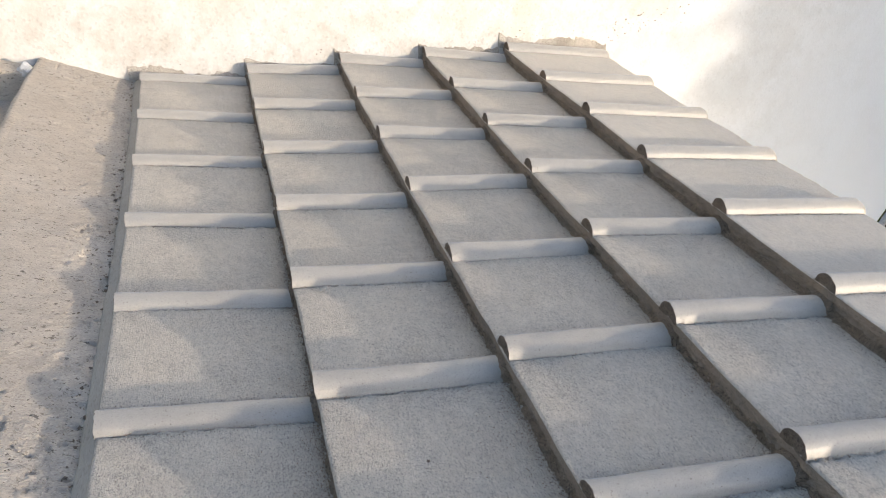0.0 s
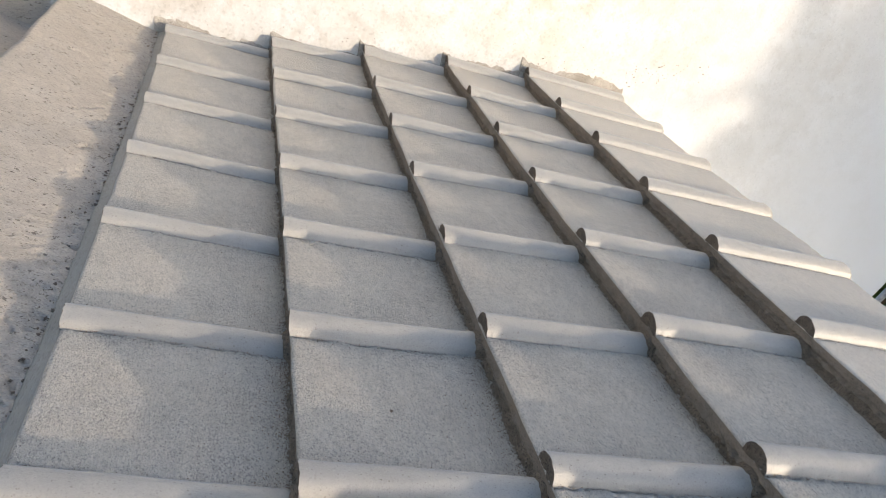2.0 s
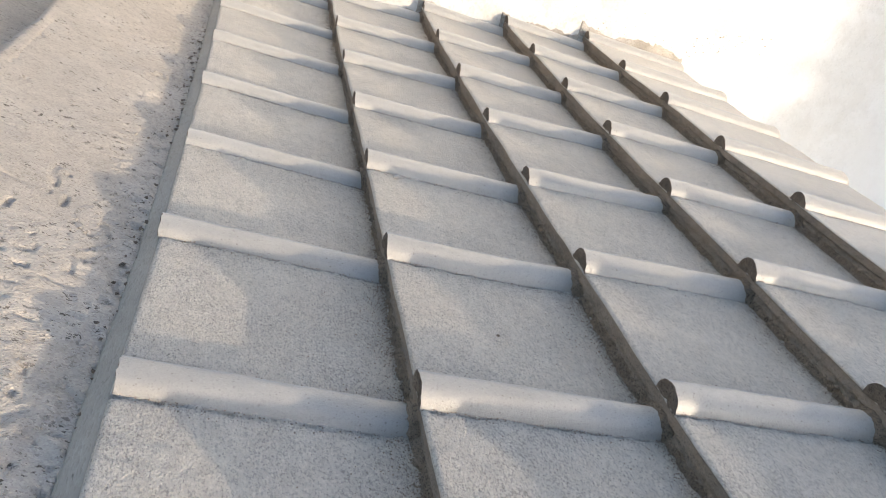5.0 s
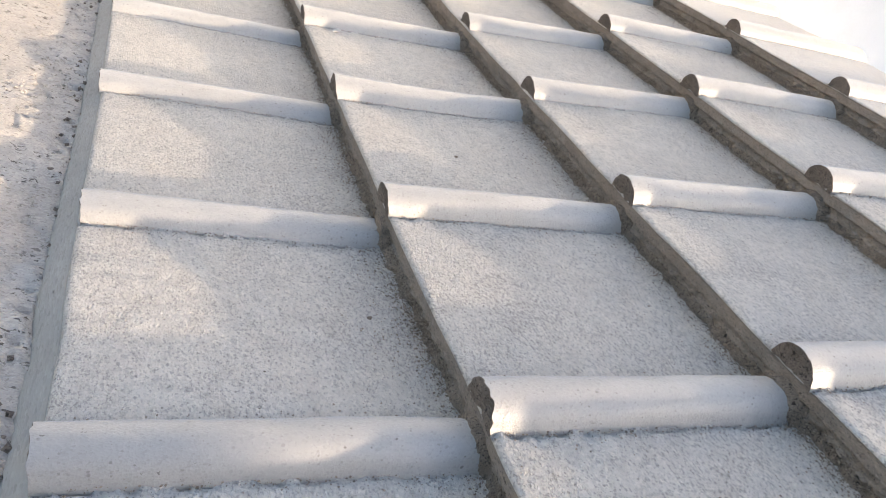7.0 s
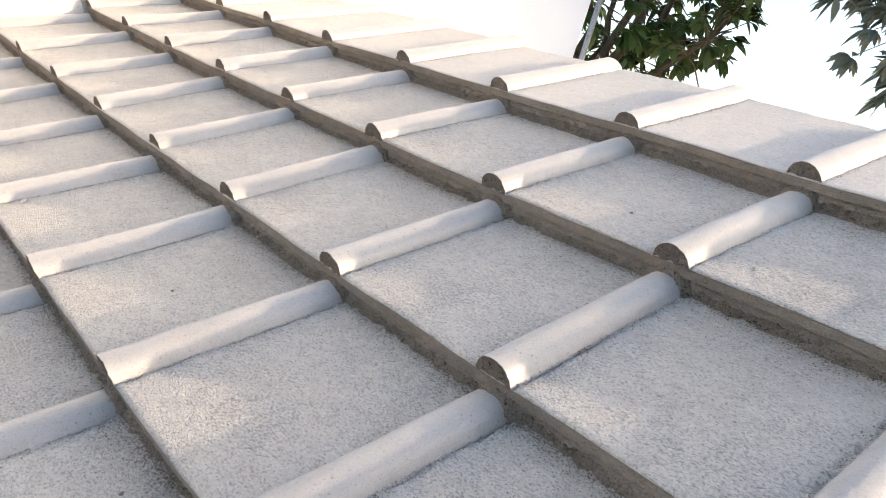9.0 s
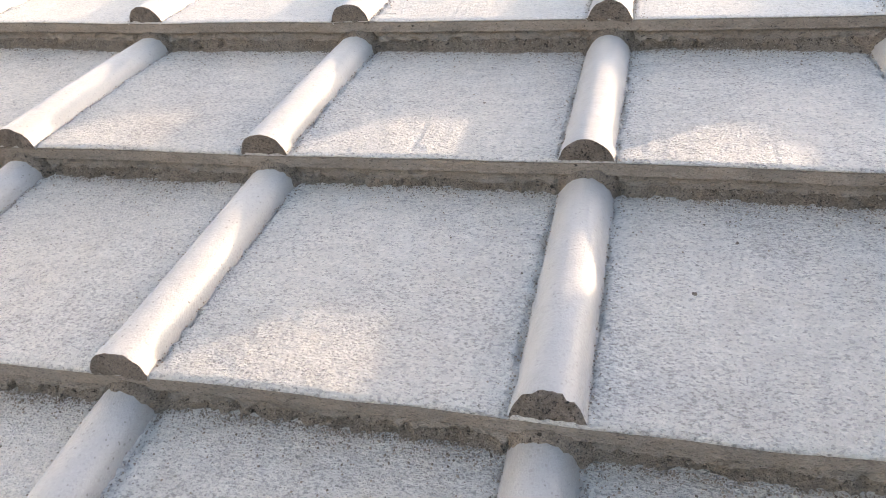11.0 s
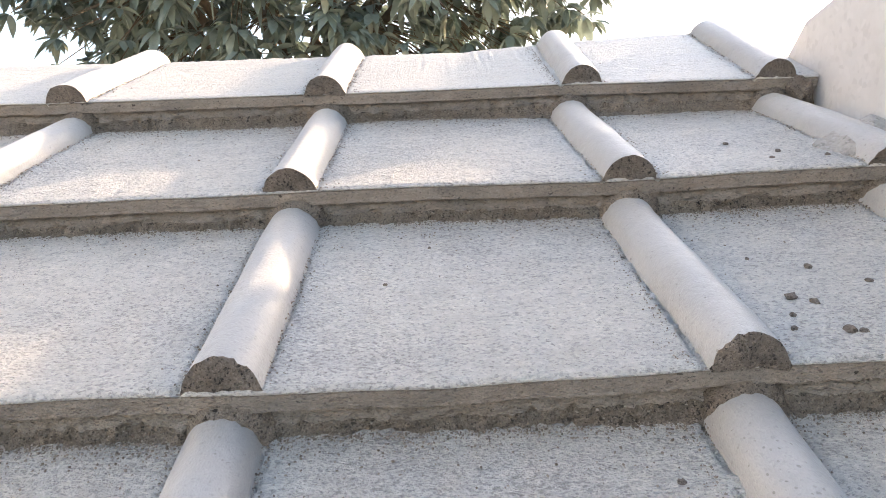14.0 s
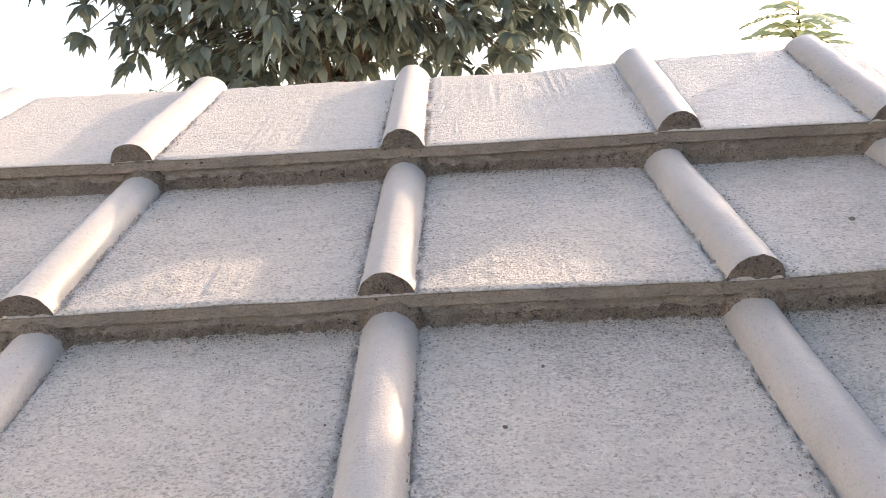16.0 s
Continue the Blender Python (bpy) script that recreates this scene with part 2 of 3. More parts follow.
def panel_z(x, y, k):
    s = (y - k * DEPTH) / DEPTH
    # the last course kicks up beside the end wall
    kick = 0.032 * np.clip((np.asarray(x) - 3.85) / 0.4, 0, 1) * np.clip(s, 0, 1) if k == COURSES - 1 else 0.0
    return sag(x, k + s) - STEP * s + kick + 0.003 * vnoise(x, y, 4.0, 50 + k)


roof = tagged(new("sloped_canopy"), "sloped grey cement canopy cast in stepped courses with half-round ribs", "canopy")
roof.matrix_world = ROOF
slab = bmesh.new()
prism(slab, [(0.02, -0.16), (0.02, -0.085), (COURSES * DEPTH - 0.005, -0.085), (COURSES * DEPTH - 0.005, -0.16)], 0, X0 + 0.004, X1 - 0.004)
part("slab", slab, M_RISER, roof, "bare concrete slab under the courses")


def course(k):
    nx, ny = 1360, 116
    xs = np.linspace(X0, X1, nx)
    s = np.linspace(0, 1, ny) ** 1.0
    X, Sg = np.meshgrid(xs, s)
    Y = k * DEPTH + wander(X, k) * (1 - Sg) + Sg * (DEPTH + (0.012 if k < COURSES - 1 else top_edge(X) + 0.005 * vnoise(X, X * 0, 5, 77) + 0.003 * vnoise(X, X * 0, 40, 78)))
    Z = panel_z(X, Y, k)
    # sandy relief, drawn out along the eave
    Z = Z + 0.0002 * vnoise(X * 0.7, Y, 55, 5) + 0.0004 * vnoise(X * 0.7, Y, 120, 6 + 20 * k) + 0.0006 * vnoise(X * 0.8, Y, 200, 7 + 20 * k)
    Z = Z - 0.0025 * np.clip(vnoise(X * 0.8, Y, 110, 8 + 20 * k) - 0.45, 0, 1)
    # strokes of the float, drawn up the slope here and there
    Z = Z + 0.0007 * vnoise(X, Y * 0.04, 130, 9 + 20 * k) * np.clip(3 * vnoise(X, Y, 2.3, 150 + k) - 0.4, 0, 1)
    # a combed strip beside one rib
    if k in (1, 2):
        Z = Z + 0.0011 * vnoise(X, Y * 0.03, 120, 77 + k) * np.exp(-((X - 3.715) / 0.05) ** 2)
    flat = panel_z(X, Y, k)
    Z = flat + (Z - flat) * np.clip(Sg * 25, 0.15, 1)
    # a ragged groove along both feet of every rib
    for i, rx in enumerate(RIB_X):
        lean = stray(i, k, Sg)
        near = np.abs(np.abs(X - rx - lean) - RIB_R - 0.002)
        Z = Z - 0.008 * np.exp(-(near / 0.004) ** 2) * np.clip(0.45 + 0.6 * vnoise(X, Y, 45, 500 + i) + vnoise(X, Y, 180, 520 + i), 0, 1.2)
    Z[0] -= 0.002
    for dy, dz in ((0.0022, 0.0028), (0.0006, 0.0045), (-0.005, 0.006)):
        X, Y, Z = np.vstack([X[:1], X]), np.vstack([k * DEPTH + wander(X[:1], k) - dy, Y]), np.vstack([panel_z(X[:1], k * DEPTH + 0 * X[:1], k) - dz, Z])
    ob = sheet("course", X, Y, Z, [M_PANEL if k < COURSES - 1 else M_PANEL_FINE], roof)
    # the stepped front: smooth lip above, rough bed below
    if k:
        prof = [(0.003, -0.004), (-0.0005, -0.006), (-0.001, -0.010), (-0.001, -0.014), (-0.001, -0.018), (-0.0015, -0.022), (0.004, -0.0245), (0.006, -0.027), (0.0045, -0.031), (0.004, -0.035),
                (0.003, -0.039), (-0.001, -0.045), (-0.005, -0.0515), (-0.012, -0.0545), (-0.020, -0.056)]
        grit = (0, 0.0003, 0.0005, 0.0006, 0.0006, 0.0010, 0.0022, 0.0022, 0.0018, 0.0020, 0.0026, 0.0030, 0.003, 0.003, 0.003)
        mats, strip = [M_RISER, M_SAND], [0] * 10 + [1] * 4
    else:
        prof = [(0.0, -0.0035), (-0.002, -0.006), (-0.008, -0.009), (-0.018, -0.014), (-0.028, -0.019), (-0.034, -0.026), (-0.037, -0.06)]
        grit = (0, 0.0003, 0.0004, 0.0004, 0.0006, 0.0012, 0.0)
        mats, strip = [M_BAND], None
    xs = np.linspace(X0, X1, 1500)
    rows = []
    if k:
        old, fine = np.linspace(0, 1, len(prof)), np.linspace(0, 1, 43)
        prof = [(np.interp(f, old, [p[0] for p in prof]), np.interp(f, old, [p[1] for p in prof])) for f in fine]
        grit = np.interp(fine, old, grit)
        strip = [0] * 30 + [1] * 12
    for j, ((dy, dz), g) in enumerate(zip(prof, grit)):
        yy = k * DEPTH + wander(xs, k) + dy + g * (vnoise(xs, xs * 0 + dz, 60, 90 + k) + vnoise(xs, xs * 0 + dz, 150, 95 + k) + 0.8 * vnoise(xs, xs * 0 + dz - dy, 300, 97 + k))
        if k:
            # single coarse grains and holes
            yy = yy - g * 1.6 * np.clip(vnoise(xs, xs * 0 + dz - dy, 210, 197 + k) - 0.3, 0, 1) + g * 2.2 * np.clip(vnoise(xs, xs * 0 + dz - dy, 170, 297 + k) - 0.35, 0, 1)
        zz = sag(xs, k) + 0.003 * vnoise(xs, yy * 0 + k * DEPTH, 4.0, 50 + k) + dz + 0.5 * g * vnoise(xs, xs * 0 + j * 0.4, 70, 99 + k)
        rows.append((xs, yy, zz))
    X, Y, Z = (np.array([r[n] for r in rows]) for n in range(3))
    sheet("riser", X, Y, Z, mats, ob, strip, flip=True)
    return ob


def rib(k, i, parent, chip):
    """A half-round rib with a rough cut end."""
    rng = np.random.RandomState(100 * k + i)
    na, nl = 27, 90
    ang = np.linspace(-0.12, math.pi + 0.12, na)
    y0 = k * DEPTH + float(wander(RIB_X[i], k)) - 0.001 + rng.uniform(-0.003, 0.003)
    y1 = (k + 1) * DEPTH + (0.004 if k < COURSES - 1 else 0.005 + float(top_edge(RIB_X[i])) + rng.uniform(-0.008, 0.012))
    s = np.linspace(0, 1, nl) ** 1.5
    A, Sg = np.meshgrid(ang, s)
    tilt = rng.uniform(-0.003, 0.003)
    r = RIB_R * (1 + 0.03 * vnoise(Sg * 2, A * 0.4, 3, 200 + i) + 0.012 * vnoise(Sg * 12, A * 3, 3, 210 + k))
    r = r * (1 + 0.07 * np.maximum(0, 1 - 5 * np.abs(np.sin(A))) * (0.4 + rng.rand()))
    xc = RIB_X[i] + stray(i, k, Sg) + tilt * (Sg - 0.5) + rng.uniform(-0.003, 0.003)
    foot = np.clip(1 - np.abs(np.sin(A)) * 2.2, 0, 1)
    r = r * (1 + 0.03 * foot * vnoise(Sg * 9, A, 6, 240 + i + 12 * k) + 0.025 * foot * vnoise(Sg * 9, A, 17, 260 + i + 12 * k))
    # the skin of the rib stops short, most on its crest, and leaves a crumbling core
    ends = 0.0015 * vnoise(A * 2.0, A * 0, 3, 300 + 20 * k + i) + chip * np.maximum(0, np.sin(A)) * (1 + 0.35 * vnoise(A, A * 0, 5, 330 + i))
    Y = y0 + (y1 - y0) * Sg + ends * (1 - Sg) ** 8
    X = xc + r * np.cos(A)
    base = panel_z(xc, Y, k)
    # the ribs of the first course were pressed flatter, most at the eave
    squat = 0.68 + 0.10 * Sg if k == 0 and i <= 6 else 0.98
    Z = base - 0.003 + r * np.sin(A) * squat
    if k == COURSES - 1:
        Z[-1] -= 0.006 * np.sin(ang)
        Z[-2] -= 0.002 * np.sin(ang)
    # cut end: rings towards the middle
    cap = []
    for f in (0.0, 0.2, 0.4, 0.6, 0.78, 0.9, 0.97):
        dx, dz = (X[0] - xc[0]) * f, (Z[0] - base[0] + 0.003) * f
        crumb = 0.0022 * vnoise(dx, dz, 110, 400 + i + 20 * k) + 0.0014 * vnoise(dx, dz, 260, 420 + i)
        flat = y0 + (Y[0] - y0) * f ** 2 * 0.9
        cap.append((xc[0, 0] + dx, flat + crumb * (1 - f ** 6), base[0] - 0.003 + dz))
    X, Y, Z = (np.vstack([np.array([c[n] for c in cap]), q]) for n, q in enumerate((X, Y, Z)))
    if k == COURSES - 1:
        X, Y, Z = (np.vstack([q, e]) for q, e in ((X, np.full(na, xc[-1, 0])[None]), (Y, Y[-1:] + 0.002), (Z, base[-1:] - 0.01)))
    rows = np.zeros(X.shape[0] - 1, int)
    rows[:7] = 1
    return sheet("rib", X, Y, Z, [M_RIB, M_END], parent, rows)


COLLARS = []
for k in range(COURSES):
    c = course(k)
    for i in range(len(RIB_X)):
        if k < COURSES - 1:
            COLLARS.append((k, i, c))
        rib(k, i, c, 0.008 if (k, i) in ((2, 9), (2, 10)) else (0.005 if (k, i) in ((2, 8), (1, 7)) else 0.001))

# ---- mortar collars and loose sand ----
def collar(k, i, parent):
    """Rough mortar packed round the head of a rib where it runs under the next course."""
    rng = np.random.RandomState(900 + 20 * k + i)
    ang = np.linspace(-0.1, math.pi + 0.1, 40)
    y1 = (k + 1) * DEPTH + float(wander(RIB_X[i], k + 1))
    xc = RIB_X[i] + stray(i, k, 1.0)
    zc = float(panel_z(xc, y1, k)) - 0.003
    side = 0.5 + 0.5 * np.cos(ang)
    rows = []
    for dr, dy in ((-0.002, -0.012), (0.002, -0.010), (0.006, -0.006), (0.010, 0.002), (0.012, 0.008)):
        r = RIB_R + dr * (0.45 + 0.75 * side) + 0.0018 * vnoise(ang * 0.03, ang * 0 + dy, 150, 70 + i) + 0.0012 * vnoise(ang * 0.03, ang * 0 + dy, 400, 71 + k)
        rows.append((xc + r * np.cos(ang), y1 + dy + 0.003 * vnoise(ang * 0.03, ang * 0 + dr, 200, 72 + i + k), zc + r * np.sin(ang)))
    X, Y, Z = (np.array([r[n] for r in rows]) for n in range(3))
    return sheet("collar", X, Y, Z, [M_SAND], parent)


def grains(name, spots, low, high, mat, seed):
    """Loose bits as one mesh: small uneven eight-sided grains at the given places."""
    rng = np.random.RandomState(seed)
    spots = np.asarray(spots)
    n = len(spots)
    octa = np.array([(1, 0, 0), (-1, 0, 0), (0, 1, 0), (0, -1, 0), (0, 0, 1), (0, 0, -1)], float)
    tri = np.array([(0, 2, 4), (2, 1, 4), (1, 3, 4), (3, 0, 4), (2, 0, 5), (1, 2, 5), (3, 1, 5), (0, 3, 5)])
    size = low + (high - low) * rng.rand(n, 1, 1) ** 2.5
    turn = rng.normal(size=(n, 3, 3))
    turn = np.linalg.qr(turn)[0]
    pts = (octa[None] * rng.uniform(0.6, 1.2, (n, 6, 1))) @ turn * size * np.array([1, 1, 0.7]) + spots[:, None]
    faces = (tri[None] + 6 * np.arange(n)[:, None, None]).reshape(-1, 3)
    me = bpy.data.meshes.new(name)
    me.from_pydata(pts.reshape(-1, 3).tolist(), [], faces.tolist())
    me.materials.append(mat)
    ob = new(name, me)
    ob.matrix_world = ROOF
    return ob


for k, i, c in COLLARS:
    collar(k, i, c)
rng = np.random.RandomState(12)
spots = []
for k in range(COURSES - 1):
    x = rng.uniform(0.0, X1, 30000)
    x = x[vnoise(x, x * 0 + k, 5, 600 + k) + rng.uniform(-1, 1, len(x)) > -0.25]
    d = rng.exponential(1.0, len(x)) * np.where(rng.rand(len(x)) < 0.65, 0.006, 0.028)
    y = (k + 1) * DEPTH + wander(x, k + 1) - 0.004 - d
    spots.append(np.stack([x, y, panel_z(x, y, k) + 0.0006], 1))
    # grains stuck to the foot of the riser
    x = rng.uniform(0.0, X1, 22000)
    x = x[vnoise(x, x * 0 + k, 6, 640 + k) + rng.uniform(-1, 1, len(x)) > -0.5]
    f = rng.rand(len(x)) ** 0.7
    y = (k + 1) * DEPTH + wander(x, k + 1) + np.interp(f, (0, 0.35, 0.6, 1), (0.003, -0.001, -0.005, -0.012))
    spots.append(np.stack([x, y, sag(x, k + 1) + 0.003 * vnoise(x, x * 0 + (k + 1) * DEPTH, 4.0, 51 + k) + np.interp(f, (0, 0.35, 0.6, 1), (-0.038, -0.045, -0.0515, -0.0545))], 1))
for k in range(COURSES):
    for i in range(len(RIB_X)):
        m = 520
        y = k * DEPTH + rng.uniform(0.0, DEPTH, m)
        x = RIB_X[i] + rng.choice((-1, 1), m) * (RIB_R + rng.exponential(0.006, m)) + min(max(1.3 - i / 7, 0), 1) * ROW_X[k]
        keep = (x > 0) & (x < X1 - 0.02)
        x, y = x[keep], y[keep]
        spots.append(np.stack([x, y, panel_z(x, y, k) + 0.0004], 1))
tagged(grains("sand", np.vstack(spots), 0.0005, 0.0018, M_GRAIN, 5), "loose brown sand grains along the risers and ribs", "sand", kind="stuff")
x = rng.uniform(0.0, 4.3, 1500)
y = -0.052 - 0.026 - rng.exponential(0.03, 1500)
z = -0.026 + 0.136 * (-0.044 - y) / 0.37 + sag(x, 0) + 0.001
tagged(grains("mortar_bits", np.stack([x, y, z], 1), 0.0008, 0.0042, M_LEDGE, 6), "bits of grey mortar in the valley of the eave", "mortar", kind="stuff")
x = rng.uniform(0.0, 4.3, 520)
x = x[vnoise(x, x * 0, 4, 660) + 0.5 * rng.uniform(-1, 1, len(x)) > 0.0]
y = wander(x, 0) - 0.030 - rng.exponential(0.010, len(x))
z = -0.026 + 0.136 * (-0.044 - y) / 0.37 + sag(x, 0) + 0.001
tagged(grains("dark_mortar_bits", np.stack([x, y, z], 1), 0.0015, 0.0065, M_END, 7), "dark crumbs of mortar along the band of the eave", "mortar", kind="stuff")

# splashes gather past the upper corner of the roof, a few stray along its line
n = 150
y = rng.choice((1.62, 1.98, 2.10, 2.22), n) + 0.085 * rng.normal(size=n)
z = -0.02 + 0.10 * rng.rand(n) + np.clip(y - 1.9, 0, 2) * 0.12
y[:45], z[:45] = rng.uniform(0.0, 1.9, 45), 0.04 + rng.exponential(0.10, 45)
tagged(grains("mortar_specks", np.stack([np.full(n, -0.0295), y, z], 1), 0.0012, 0.006, M_END, 16), "dark specks of mortar splashed on the white wall", "mortar", kind="stuff")

# ---- ledge below the eave ----
xs, w = np.linspace(X0, 4.414, 1100), np.linspace(0, 1, 100)
X, Wg = np.meshgrid(xs, w)
inner = wander(X, 0) - 0.026
Y = inner + (-0.412 - inner) * Wg + 0.008 * vnoise(X, Wg, 5, 3) * (Wg > 0.9)
Z = -0.026 + 0.136 * Wg + sag(X, 0) + 0.004 * vnoise(X, Y, 6, 21) + 0.0007 * vnoise(X, Y, 24, 22) + 0.0004 * vnoise(X, Y, 80, 23)
near_valley = np.clip(1 - 2.2 * Wg + 0.35 * np.clip(X - 1.8, 0, 0.8), 0, 1) * np.clip(Wg * 30, 0, 1)
Z += (0.003 * np.clip(vnoise(X, Y, 38, 24) - 0.25, 0, 1) + 0.0016 * vnoise(X, Y, 42, 25) + 0.0018 * vnoise(X, Y, 110, 27)) * near_valley
# torn flakes of plaster beside the valley
torn = np.clip((vnoise(X, Y, 20, 28) + 0.6 * vnoise(X, Y, 55, 29) - 0.05) * 5, 0, 1)
Z += 0.004 * torn * near_valley
Z += 0.0012 * vnoise(X, Y, 125, 128) * np.clip(1.3 - 2 * Wg, 0.25, 1)
Z -= 0.022 * np.clip(vnoise(X * 1.3, Y, 62, 126) - 0.45, 0, 1) * np.exp(-((Wg - 0.05) / 0.07) ** 2)
Z -= 0.03 * np.clip(vnoise(X * 0.8, Y * 1.3, 62, 127) - 0.62, 0, 1) * np.clip(2.5 * vnoise(X, Y, 7, 129) + 0.4, 0, 1)
Z -= 0.016 * np.clip(vnoise(X * 2.2, Y * 0.9, 30, 26) - 0.66, 0, 1)
Z -= 0.015 * np.clip((Wg - 0.94) / 0.06, 0, 1) ** 2
ledge = tagged(sheet("ledge", X, Y, Z, [M_LEDGE], None, flip=True), "rough trowelled plaster ledge along the eave", "ledge", kind="structure")
ledge.matrix_world = ROOF
bm = bmesh.new()
prism(bm, [(-0.410, 0.076), (-0.410, -0.5), (-0.08, -0.5), (-0.08, -0.05)], 0, X0 + 0.01, 4.38)
part("ledge_front", bm, M_LEDGE, ledge)
bm = bmesh.new()
prism(bm, [(-0.405, 0.105), (-0.405, -0.3), (-1.5, -0.3), (-1.5, 0.47)], 0, X0 + 0.01, 0.10)
part("ledge_return", bm, M_LEDGE, ledge)
xs, w = np.linspace(0.09, 4.414, 200), np.linspace(0, 1, 40)
X, Wg = np.meshgrid(xs, w)
Y = -0.405 - 1.0 * Wg
Z = -0.02 + 0.36 * Wg + 0.012 * vnoise(X, Y, 6, 41) + 0.008 * vnoise(X, Y, 20, 42) + 0.004 * vnoise(X, Y, 50, 43)
low = tagged(sheet("lower_ledge", X, Y, Z, [M_LEDGE], None, flip=True), "rough cement ledge a step lower", "ledge", kind="structure")
low.matrix_world = ROOF

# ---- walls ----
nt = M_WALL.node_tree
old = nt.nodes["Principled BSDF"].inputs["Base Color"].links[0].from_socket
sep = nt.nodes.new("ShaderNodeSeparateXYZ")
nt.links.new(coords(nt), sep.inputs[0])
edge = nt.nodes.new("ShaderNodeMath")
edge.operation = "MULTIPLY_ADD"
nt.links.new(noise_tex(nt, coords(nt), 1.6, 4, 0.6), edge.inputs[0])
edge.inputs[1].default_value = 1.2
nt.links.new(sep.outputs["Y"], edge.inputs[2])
# bluish tint painted in for the skylit shade on the long wall's far end
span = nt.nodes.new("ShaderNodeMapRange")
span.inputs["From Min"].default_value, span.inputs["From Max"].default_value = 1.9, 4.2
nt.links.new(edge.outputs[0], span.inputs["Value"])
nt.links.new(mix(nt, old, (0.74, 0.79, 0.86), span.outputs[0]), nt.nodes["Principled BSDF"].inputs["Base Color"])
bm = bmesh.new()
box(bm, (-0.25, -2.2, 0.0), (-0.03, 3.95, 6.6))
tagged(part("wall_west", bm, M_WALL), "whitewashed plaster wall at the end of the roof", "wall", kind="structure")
bm = bmesh.new()
# the end wall beside the last rib, nearly level on top
prism(bm, [(-1.35, 0), (-1.35, 4.05), (-0.27, 3.93), (1.13, 3.82), (1.33, 3.79), (1.40, 3.745), (1.435, 3.68), (1.44, 3.55), (1.44, 0)], 0, 4.418, 4.65)
tagged(part("wall_east", bm, M_WALL_PLAIN), "whitewashed plaster end wall with a chipped corner", "wall", kind="structure")
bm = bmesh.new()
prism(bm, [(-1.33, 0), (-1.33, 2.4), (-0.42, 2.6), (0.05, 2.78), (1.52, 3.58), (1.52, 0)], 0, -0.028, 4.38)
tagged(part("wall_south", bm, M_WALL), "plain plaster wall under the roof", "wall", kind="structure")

# mortar smeared on the wall along the roof line
ys, w = np.linspace(-0.10, 1.95, 500), np.linspace(0, 1, 6)
Yg, Wg = np.meshgrid(ys, w)
kk = np.clip(np.floor((ys + 0.02) / DEPTH), 0, COURSES - 1)
line = sag(0, 0) * 0.9 - STEP * (ys - kk * DEPTH) / DEPTH
tall = 0.022 + 0.016 * vnoise(ys, ys * 0, 7, 61) + 0.010 * vnoise(ys, ys * 0, 30, 62) + 0.005 * vnoise(ys, ys * 0, 90, 63)
tall = np.maximum(tall, 0.004) + 0.016 * np.exp(-(((ys + 0.02) % DEPTH) / 0.05 - 0.2) ** 2)
Z = line - 0.02 + Wg * (tall + 0.02)
X = -0.0285 + 0.008 * np.sin(np.clip(1 - Wg, 0, 1) * 1.5) + 0.002 * vnoise(Yg, Z, 80, 64) * (Wg < 0.9)
smear = tagged(sheet("mortar_trim", X, Yg, Z, [M_SMEAR], None), "ragged strip of mortar where roof meets wall", "trim", kind="structure")
smear.matrix_world = ROOF


def lump(name, at, size, mat, label, category, seed, group=""):
    """An uneven chip of mortar."""
    bm = bmesh.new()
    bmesh.ops.create_icosphere(bm, subdivisions=2 if size[0] < 0.02 else 3, radius=1.0)
    for v in bm.verts:
        f = 1 + 0.45 * noise.noise(v.co * 1.3 + Vector((seed * 3.1, seed, 0))) + 0.2 * noise.noise(v.co * 4 + Vector((seed, 0, seed)))
        v.co = Vector(c * f * s for c, s in zip(v.co, size))
    ob = tagged(part(name, bm, mat), label, category, group)
    ob.matrix_world = ROOF @ Matrix.Translation(at) @ Euler((0, 0, seed * 1.7)).to_matrix().to_4x4()
    return ob


lump("mortar_lump", (4.385, 1.452, -0.014), (0.020, 0.022, 0.026), M_END, "grey mortar lump between the last rib and the end wall", "mortar", 2)
lump("mortar_lump", (4.352, 1.165, -0.008), (0.066, 0.085, 0.040), M_SMEAR, "rough mortar heaped over the foot of the last rib", "mortar", 3)
lump("plaster_lump", (4.405, 1.035, -0.05), (0.072, 0.075, 0.10), M_WALL_PLAIN, "white plaster lump bulging from the end wall", "plaster", 4)
lump("plaster_lump", (0.075, -0.43, 0.115), (0.03, 0.035, 0.03), M_WALL, "white plaster lump on the corner of the ledge", "plaster", 5)
lump("plaster_lump", (1.665, 0.417, float(panel_z(1.665, 0.417, 1)) + 0.003), (0.010, 0.007, 0.0035), M_RIB, "pale chip of plaster stuck beside a rib", "plaster", 7)
CRUMBS = ((2.641, 1.18, 5), (2.591, 0.293, 5), (2.23, 0.51, 5), (3.775, 0.582, 5), (3.45, 1.251, 3), (3.73, 0.904, 4), (4.114, 0.835, 9),
          (4.13, 0.823, 7), (4.10, 0.80, 5), (3.961, 0.645, 5), (3.775, 0.996, 3), (4.20, 0.86, 6), (4.16, 0.90, 7), (4.23, 1.16, 6), (4.18, 1.21, 6),
          (4.145, 0.765, 6), (4.135, 0.768, 8), (4.09, 0.775, 5), (4.25, 0.80, 5), (4.11, 0.93, 4), (4.27, 0.93, 5), (4.28, 1.13, 6), (4.21, 1.13, 5))
